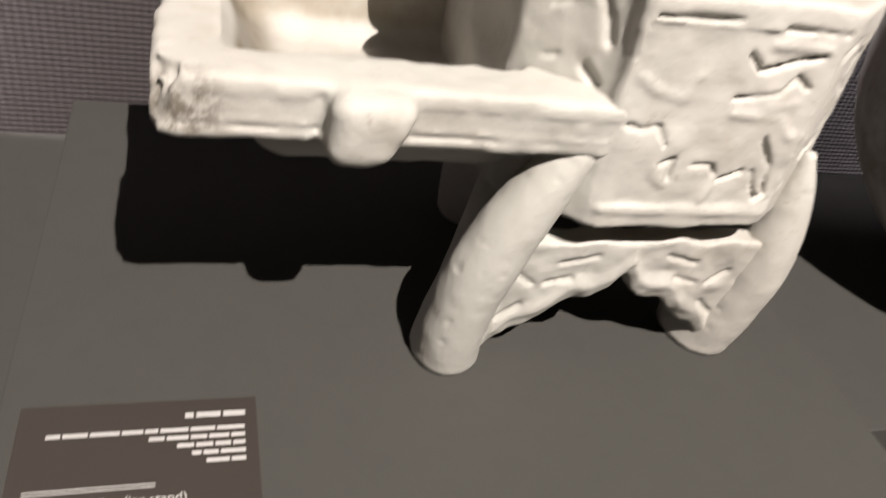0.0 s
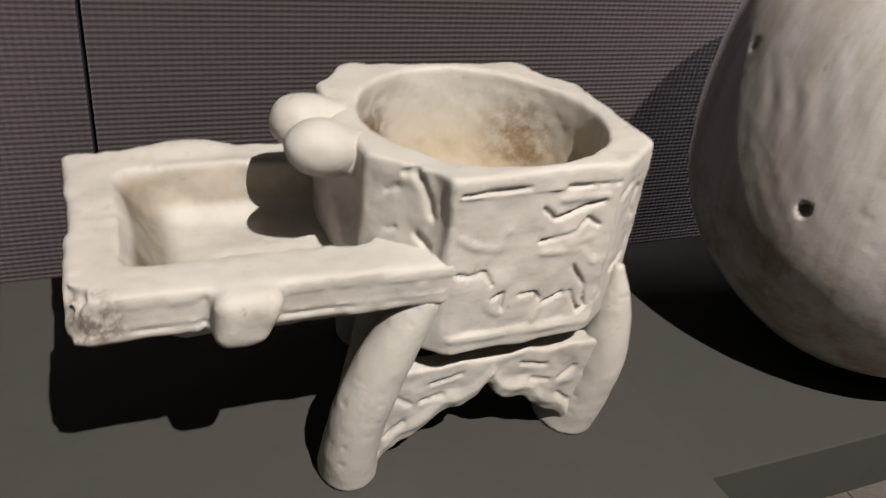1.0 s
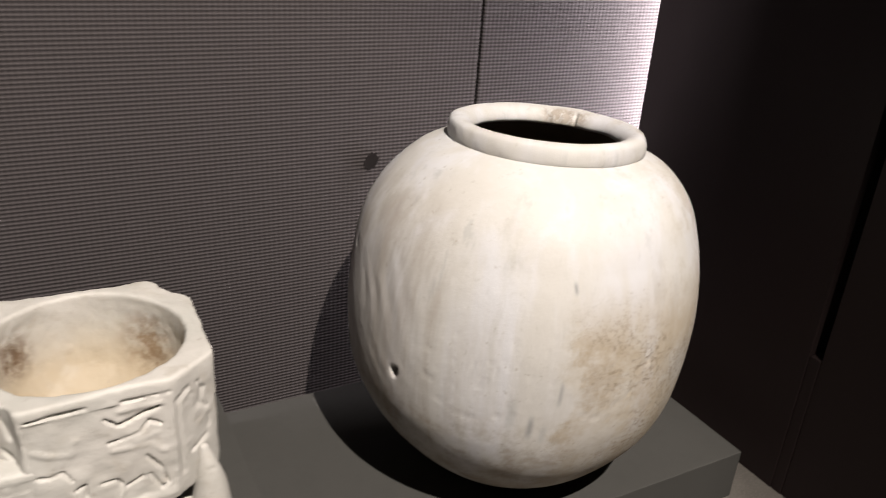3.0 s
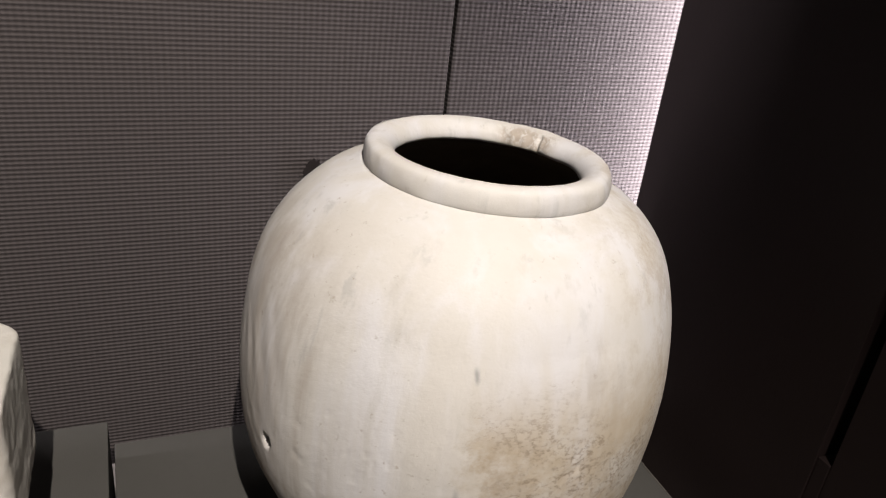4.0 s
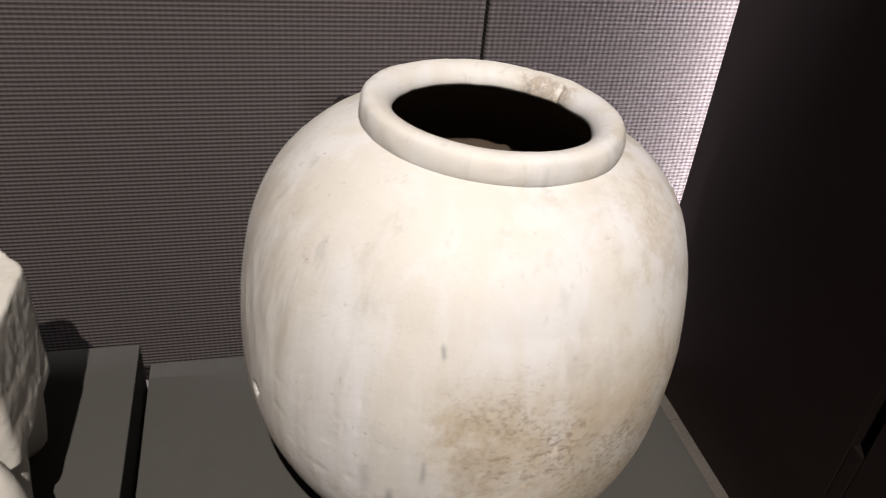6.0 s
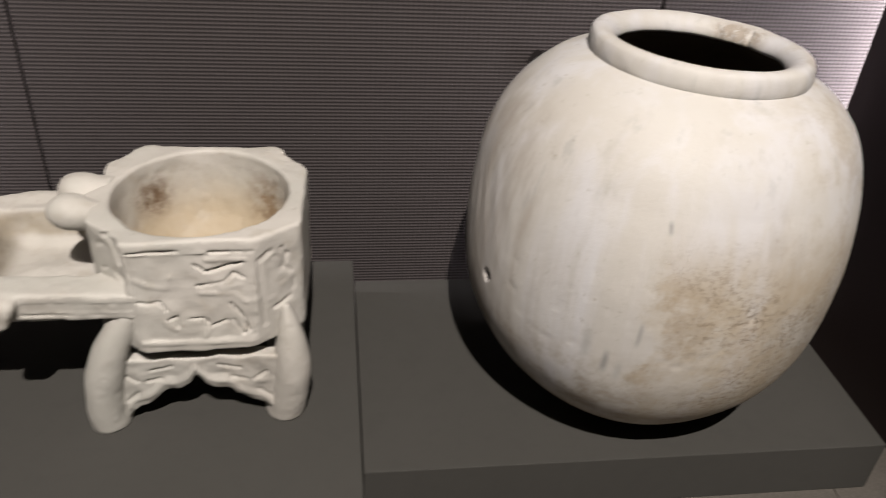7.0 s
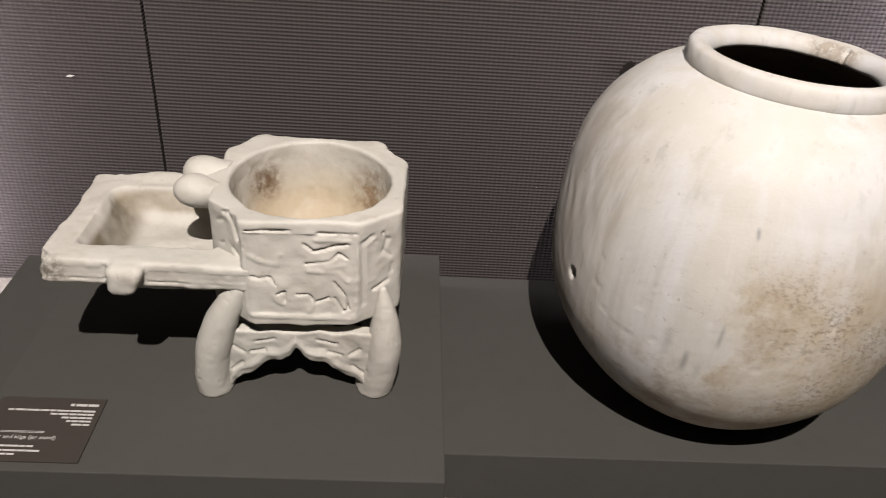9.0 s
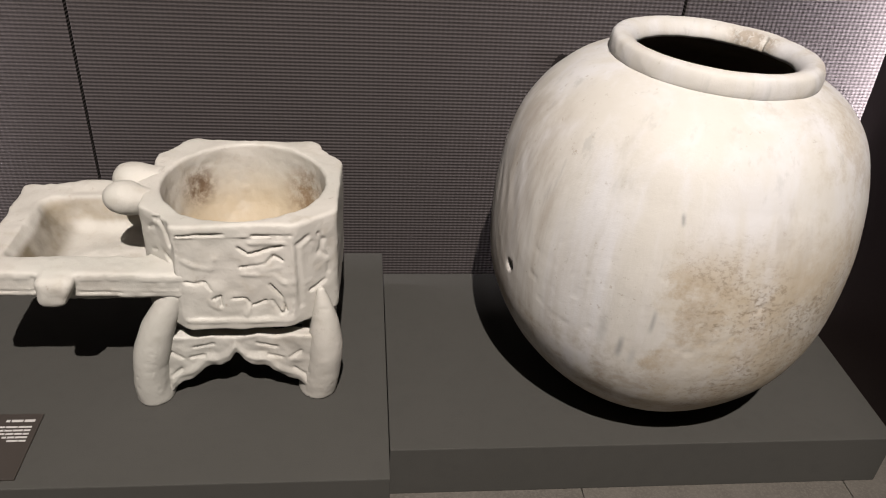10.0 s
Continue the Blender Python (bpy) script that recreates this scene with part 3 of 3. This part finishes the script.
def knob(c, r, neck):
    def field(x, y, z):
        d = ball(x, y, z, c, r)
        d = smin(d, rod(x, y, z, c, (c[0] + 0.055, c[1] + 0.006, c[2] - 0.010), neck, neck + 0.004), 0.016)
        d = smax(d, 0.158 - np.hypot(x + 0.268, y + 0.359), 0.003)
        return d + 0.0040 * grain(x, y, z, 0.045) + 0.0012 * grain(x, y, z, 0.02)

    return field


STEP = 0.0030
part("bowl_block", mesh_of("bowl_block", *skin(bowl_block, (-0.47, -0.56, 0.40), (-0.075, -0.185, 0.66), STEP)), MARBLE, STAND, "marble block with a round soot-stained bowl")
part("trough", mesh_of("trough", *skin(trough, (-0.76, -0.575, 0.415), (-0.340, -0.165, 0.575), STEP)), MARBLE, STAND, "shallow rectangular basin with a broken corner")
for foot, top, out, taper in (
    ((-0.452, -0.499, 0.225), (-0.384, -0.508, 0.482), (-0.021, -0.004, 0), 0.012),
    ((-0.139, -0.486, 0.225), (-0.126, -0.497, 0.482), (0.012, -0.006, 0), 0.026),
    ((-0.362, -0.238, 0.225), (-0.345, -0.245, 0.475), (-0.010, 0.008, 0), 0.028),
    ((-0.170, -0.240, 0.225), (-0.150, -0.250, 0.470), (0.004, 0.006, 0), 0.028),
):
    lo = [min(a, b) - 0.115 for a, b in zip(foot, top)]
    hi = [max(a, b) + 0.115 for a, b in zip(foot, top)]
    lo[2] = 0.215
    part("leg", mesh_of("leg", *skin(leg_field(foot, top, out, taper), lo, hi, STEP)), MARBLE, STAND)
part("apron", mesh_of("apron", *skin(apron, (-0.45, -0.545, 0.22), (-0.12, -0.465, 0.44), 0.0026)), MARBLE, STAND, "arched panel carved with leaves")
part("web", mesh_of("web", *skin(web, (-0.44, -0.49, 0.385), (-0.11, -0.235, 0.435), 0.004)), MARBLE, STAND)
for c, r, neck in (((-0.476, -0.399, 0.617), (0.034, 0.032, 0.028), 0.021), ((-0.478, -0.326, 0.617), (0.034, 0.033, 0.027), 0.027)):
    part("carved_knob", mesh_of("carved_knob", *skin(knob(c, r, neck), [a - 0.07 for a in c], [a + 0.075 for a in c], STEP)), MARBLE, STAND)


# ---- large jar ----
JX, JY, JZ = 0.580, -0.319, 0.133
JAR_BASE = base("storage_jar", (JX, JY, JZ), "large round white marble storage jar with earth stains", "jar")
OUTER = [(0.0, 0.0), (0.085, 0.0), (0.120, 0.006), (0.186, 0.037), (0.252, 0.097), (0.309, 0.177), (0.341, 0.267), (0.352, 0.367), (0.349, 0.467), (0.331, 0.567), (0.298, 0.647), (0.248, 0.705), (0.200, 0.732), (0.184, 0.738)]
INNER = [(0.149, 0.741), (0.158, 0.735), (0.178, 0.722), (0.212, 0.692), (0.250, 0.640), (0.278, 0.560), (0.290, 0.460), (0.289, 0.360), (0.284, 0.270), (0.262, 0.180), (0.222, 0.110), (0.16, 0.055), (0.08, 0.030), (0.0, 0.026)]


def curve_through(points, n):
    p = np.array(points, float)
    p = np.vstack([2 * p[0] - p[1], p, 2 * p[-1] - p[-2]])
    out = []
    per = max(2, n // (len(points) - 1))
    for i in range(1, len(p) - 2):
        for t in np.linspace(0, 1, per, endpoint=False):
            a, b, c, d = p[i - 1], p[i], p[i + 1], p[i + 2]
            out.append(0.5 * (2 * b + (c - a) * t + (2 * a - 5 * b + 4 * c - d) * t * t + (3 * b - a - 3 * c + d) * t ** 3))
    out.append(p[-2])
    return np.array(out)


def turned(profile, turns, warp):
    """A turned body from (radius, height) rows, bent by warp(x, y, z, angle)."""
    a = np.linspace(0, 2 * math.pi, turns, endpoint=False)
    r, h = profile[:, 0][:, None], profile[:, 1][:, None]
    x, y, z = r * np.cos(a), r * np.sin(a), h + 0 * a
    x, y, z = warp(x, y, z, a[None, :] + 0 * r)
    verts = np.stack([x, y, z], -1).reshape(-1, 3)
    rows = len(profile)
    i, j = np.meshgrid(np.arange(rows - 1), np.arange(turns), indexing="ij")
    k = (j + 1) % turns
    faces = np.stack([i * turns + j, i * turns + k, (i + 1) * turns + k, (i + 1) * turns + j], -1).reshape(-1, 4)
    return verts, faces


RIM_TILT = (-0.045, -0.0405)
HOLE_AT = (math.atan2(-0.424 + 0.319, 0.233 - 0.580), 0.489 - 0.133)


NICKS = [(math.atan2(0.092, -0.332), 0.535, 0.007, 0.006), (-2.30, 0.118, 0.009, 0.005), (-2.05, 0.150, 0.006, 0.004)]


def jar_warp(x, y, z, a):
    g = 0.0030 * grain(x, y, z, 0.16) + 0.0004 * grain(x, y, z, 0.05) + 0.0002 * grain(x, y, z, 0.016)
    r = np.hypot(x, y) + 1e-6
    da = (a - HOLE_AT[0] + math.pi) % (2 * math.pi) - math.pi
    near = np.hypot(da * r, z - HOLE_AT[1])
    outside = r > 0.33
    sink = -0.028 * np.clip((0.0112 - near) / 0.005, 0, 1) * outside
    for at, high, wide, deep in NICKS:
        dn = (a - at + math.pi) % (2 * math.pi) - math.pi
        sink = sink - deep * np.clip(1.3 - np.hypot(dn * r, z - high) / wide, 0, 1) * (r > 0.28)
    # old chisel furrows beside the hole
    fur = np.sin((da * r * 0.9 + (z - 0.45) * 0.35 - 0.9 * (z - 0.5) ** 2 + 0.012 * grain(x, y, z, 0.06)) * 2 * math.pi / 0.042)
    zone = np.clip(1 - np.abs(da + 0.15) / 0.55, 0, 1) * np.clip(1 - np.abs(z - 0.47) / 0.2, 0, 1) * outside
    g = g + 0.0008 * fur * zone * (0.6 + 0.6 * grain(x, y, z, 0.07))
    pits = np.clip(grain(x, y, z * 1.4, 0.010) - 0.52, 0, 1) * np.clip(grain(x, y, z, 0.2) + 0.3, 0, 1) * outside
    g = g - 0.009 * pits + sink
    f = 1 + g / r + 0.027 * np.clip(-x / r, 0, 1) * np.clip((z - 0.06) / 0.2, 0, 1)
    f = np.where(r < 0.02, 1, f)
    f = f + 0.018 * np.clip(np.cos(a - 2.3), 0, 1) ** 2 * np.clip((z - 0.06) / 0.2, 0, 1) * np.clip((0.70 - z) / 0.15, 0, 1)
    f = f - 0.030 * np.clip(x / r, 0, 1) * np.clip((0.26 - z) / 0.2, 0, 1) * np.clip(z / 0.03, 0, 1)
    lean = np.clip((z - 0.60) / 0.13, 0, 1)
    return x * f + RIM_SHIFT[0] * lean, y * f + RIM_SHIFT[1] * lean, z + lean * (RIM_TILT[0] * x + RIM_TILT[1] * y)


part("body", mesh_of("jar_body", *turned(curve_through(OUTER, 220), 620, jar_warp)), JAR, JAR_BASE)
RIM = [(0.180, 0.730), (0.1885, 0.735), (0.1915, 0.745), (0.1905, 0.759), (0.186, 0.770), (0.176, 0.775), (0.165, 0.7735), (0.155, 0.7685), (0.148, 0.761), (0.1445, 0.753), (0.1445, 0.746), (0.149, 0.741)]
CHIP_AT = 0.72


def rim_warp(x, y, z, a):
    g = 0.0016 * grain(x, y, z, 0.05) + 0.0007 * grain(x, y, z, 0.016)
    r = np.hypot(x, y) + 1e-6
    lean = np.clip((z - 0.60) / 0.13, 0, 1)
    # a ragged break along the inner edge of the lip, with one deep bite
    da = (a - CHIP_AT + math.pi) % (2 * math.pi) - math.pi
    inner = np.clip((0.161 - r) / 0.009, 0, 1) * np.clip((z - 0.728) / 0.012, 0, 1)
    ragged = np.clip((0.36 - np.abs(da)) / 0.10, 0, 1) * np.clip(0.55 + 0.9 * grain(x, y, z * 0.5, 0.014), 0, 1)
    bite = np.clip(1 - np.abs(da + 0.17) / 0.060, 0, 1)
    broken = inner * np.maximum(0.35 * ragged, 0.75 * bite)
    z = z - 0.006 * broken * (1 + 0.4 * grain(x, y, z, 0.010)) + 0.8 * g
    f = np.where(r < 0.02, 1, 1 + (g + 0.011 * broken) / r)
    return x * f + RIM_SHIFT[0] * lean, y * f + RIM_SHIFT[1] * lean, z + lean * (RIM_TILT[0] * x + RIM_TILT[1] * y)


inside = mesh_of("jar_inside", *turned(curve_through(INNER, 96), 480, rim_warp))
part("inside", inside, INSIDE, JAR_BASE, "earth-stained inner wall, with deep shade put into its colour")
part("rim", mesh_of("jar_rim", *turned(curve_through(RIM, 72), 480, rim_warp)), JAR, JAR_BASE, "thick rolled lip with a chip")
for ob in JAR_BASE.children:
    ob.matrix_parent_inverse = Matrix.Identity(4)


# ---- labels and small marks ----
def lettering(text, size):
    data = bpy.data.curves.new("lettering", "FONT")
    data.body, data.size, data.extrude = text, size, 0.0002
    ob = new("lettering", data)
    bpy.context.view_layer.update()
    me = bpy.data.meshes.new_from_object(ob.evaluated_get(bpy.context.evaluated_depsgraph_get()))
    bpy.data.objects.remove(ob)
    return me


def bars(rng, right, left, centre, height):
    """Word-long bars between two ends of a line of writing, as (start, end, centre, height)."""
    out, x = [], right
    while x - 0.006 > left:
        w = min(rng.uniform(0.010, 0.024), x - left)
        out.append((x - w, x, centre, height))
        x -= w + height * 0.42
    return out


rng = random.Random(5)
LABEL = base("museum_label", (-0.74, -0.625, 0.2292), "dark brown museum label plate with white bilingual text", "label")
part("plate", box(-0.838, -0.645, -0.704, -0.548, 0.2292, 0.2330, 0.0006), CARD, LABEL)
lines = bars(rng, -0.655, -0.706, -0.566, 0.0058)
for left, y in ((-0.815, -0.5815), (-0.735, -0.590), (-0.712, -0.5985), (-0.700, -0.607), (-0.692, -0.6155)):
    lines += bars(rng, -0.656, left, y, 0.0042)
lines += [(-0.825, -0.728, -0.6345, 0.0010), (-0.825, -0.728, -0.6375, 0.0010)]
for right, y in ((-0.735, -0.670), (-0.72, -0.6805), (-0.76, -0.689)):
    lines += bars(rng, right, -0.825, y, 0.0040)
for x0, x1, y, h in lines:
    part("text_bar", box(x0, x1, y - h / 2, y + h / 2, 0.2331, 0.2334), INK, LABEL)
title = lettering("Jar and kilga (jar stand)", 0.0118)
title.transform(Matrix.Translation((-0.812, -0.6525, 0.2332)))
part("title_text", title, INK, LABEL)

SIGN = base("wall_sign", (-0.66, 0.13, 0.922), "brown text panel with white writing on the cloth wall", "sign")
part("plate", box(-0.81, -0.512, 0.126, 0.1398, 0.922, 1.16, 0.001), CARD, SIGN)
for k in range(14):
    z = 0.985 + k * 0.0115
    for x0, x1, c, h in bars(rng, -0.520, -0.80 + 0.1 * rng.random() * (k % 3 == 0), z, 0.0058):
        part("text_bar", box(x0, x1, 0.1254, 0.1259, c - h / 2, c + h / 2), INK, SIGN)


def blot(cx, cz, rx, rz, turn, seed):
    """A ragged flat mark on the cloth."""
    bm = bmesh.new()
    rnd = random.Random(seed)
    ring = []
    for k in range(28):
        a = 2 * math.pi * k / 28
        q = 1 + rnd.uniform(-0.16, 0.16)
        u, v = rx * q * math.cos(a), rz * q * math.sin(a)
        ring.append(bm.verts.new((cx + u * math.cos(turn) - v * math.sin(turn), 0.1375, cz + u * math.sin(turn) + v * math.cos(turn))))
    bm.faces.new(ring)
    res = bmesh.ops.extrude_face_region(bm, geom=bm.faces[:])
    for v in res["geom"]:
        if isinstance(v, bmesh.types.BMVert):
            v.co.y += 0.0024
    bmesh.ops.recalc_face_normals(bm, faces=bm.faces[:])
    return bm


# a small object's soft shadow, put on the cloth as a flat dark spot
tagged(part("wall_scuff", blot(0.426, 0.694, 0.016, 0.023, -0.6, 3), SMALL_SHADOW, None), "small soft shadow painted as a dark spot on the ribbed wall cloth", "scuff")

# ---- floor tiles ----
floor_ob = bpy.data.objects["floor"]
TILE = 0.60
tile_mesh = bpy.data.meshes.new("tile")
bm = box(-TILE / 2 + 0.0012, TILE / 2 - 0.0012, -TILE / 2 + 0.0012, TILE / 2 - 0.0012, -0.012, 0.0, 0.0008, 1)
bm.to_mesh(tile_mesh)
bm.free()
tile_mesh.materials.append(FLOOR)
for i in range(-4, 3):
    for j in range(-7, 1):
        cx, cy = 0.422 + TILE * (i + 0.5), -0.16 + TILE * (j + 0.5)
        if cx - TILE / 2 < -2.2 or cx + TILE / 2 > 2.3 or cy + TILE / 2 > 0.5:
            continue
        tile = new("tile", tile_mesh)
        tile.location = (cx, cy, 0)
        tile.parent = floor_ob

tagged(part("wall_fleck", blot(-0.897, 0.603, 0.008, 0.0022, 0.1, 9), plain("pale_fleck", (0.32, 0.31, 0.29), (0.38, 0.37, 0.35), 0.8), None), "tiny pale fleck on the ribbed wall cloth", "fleck")
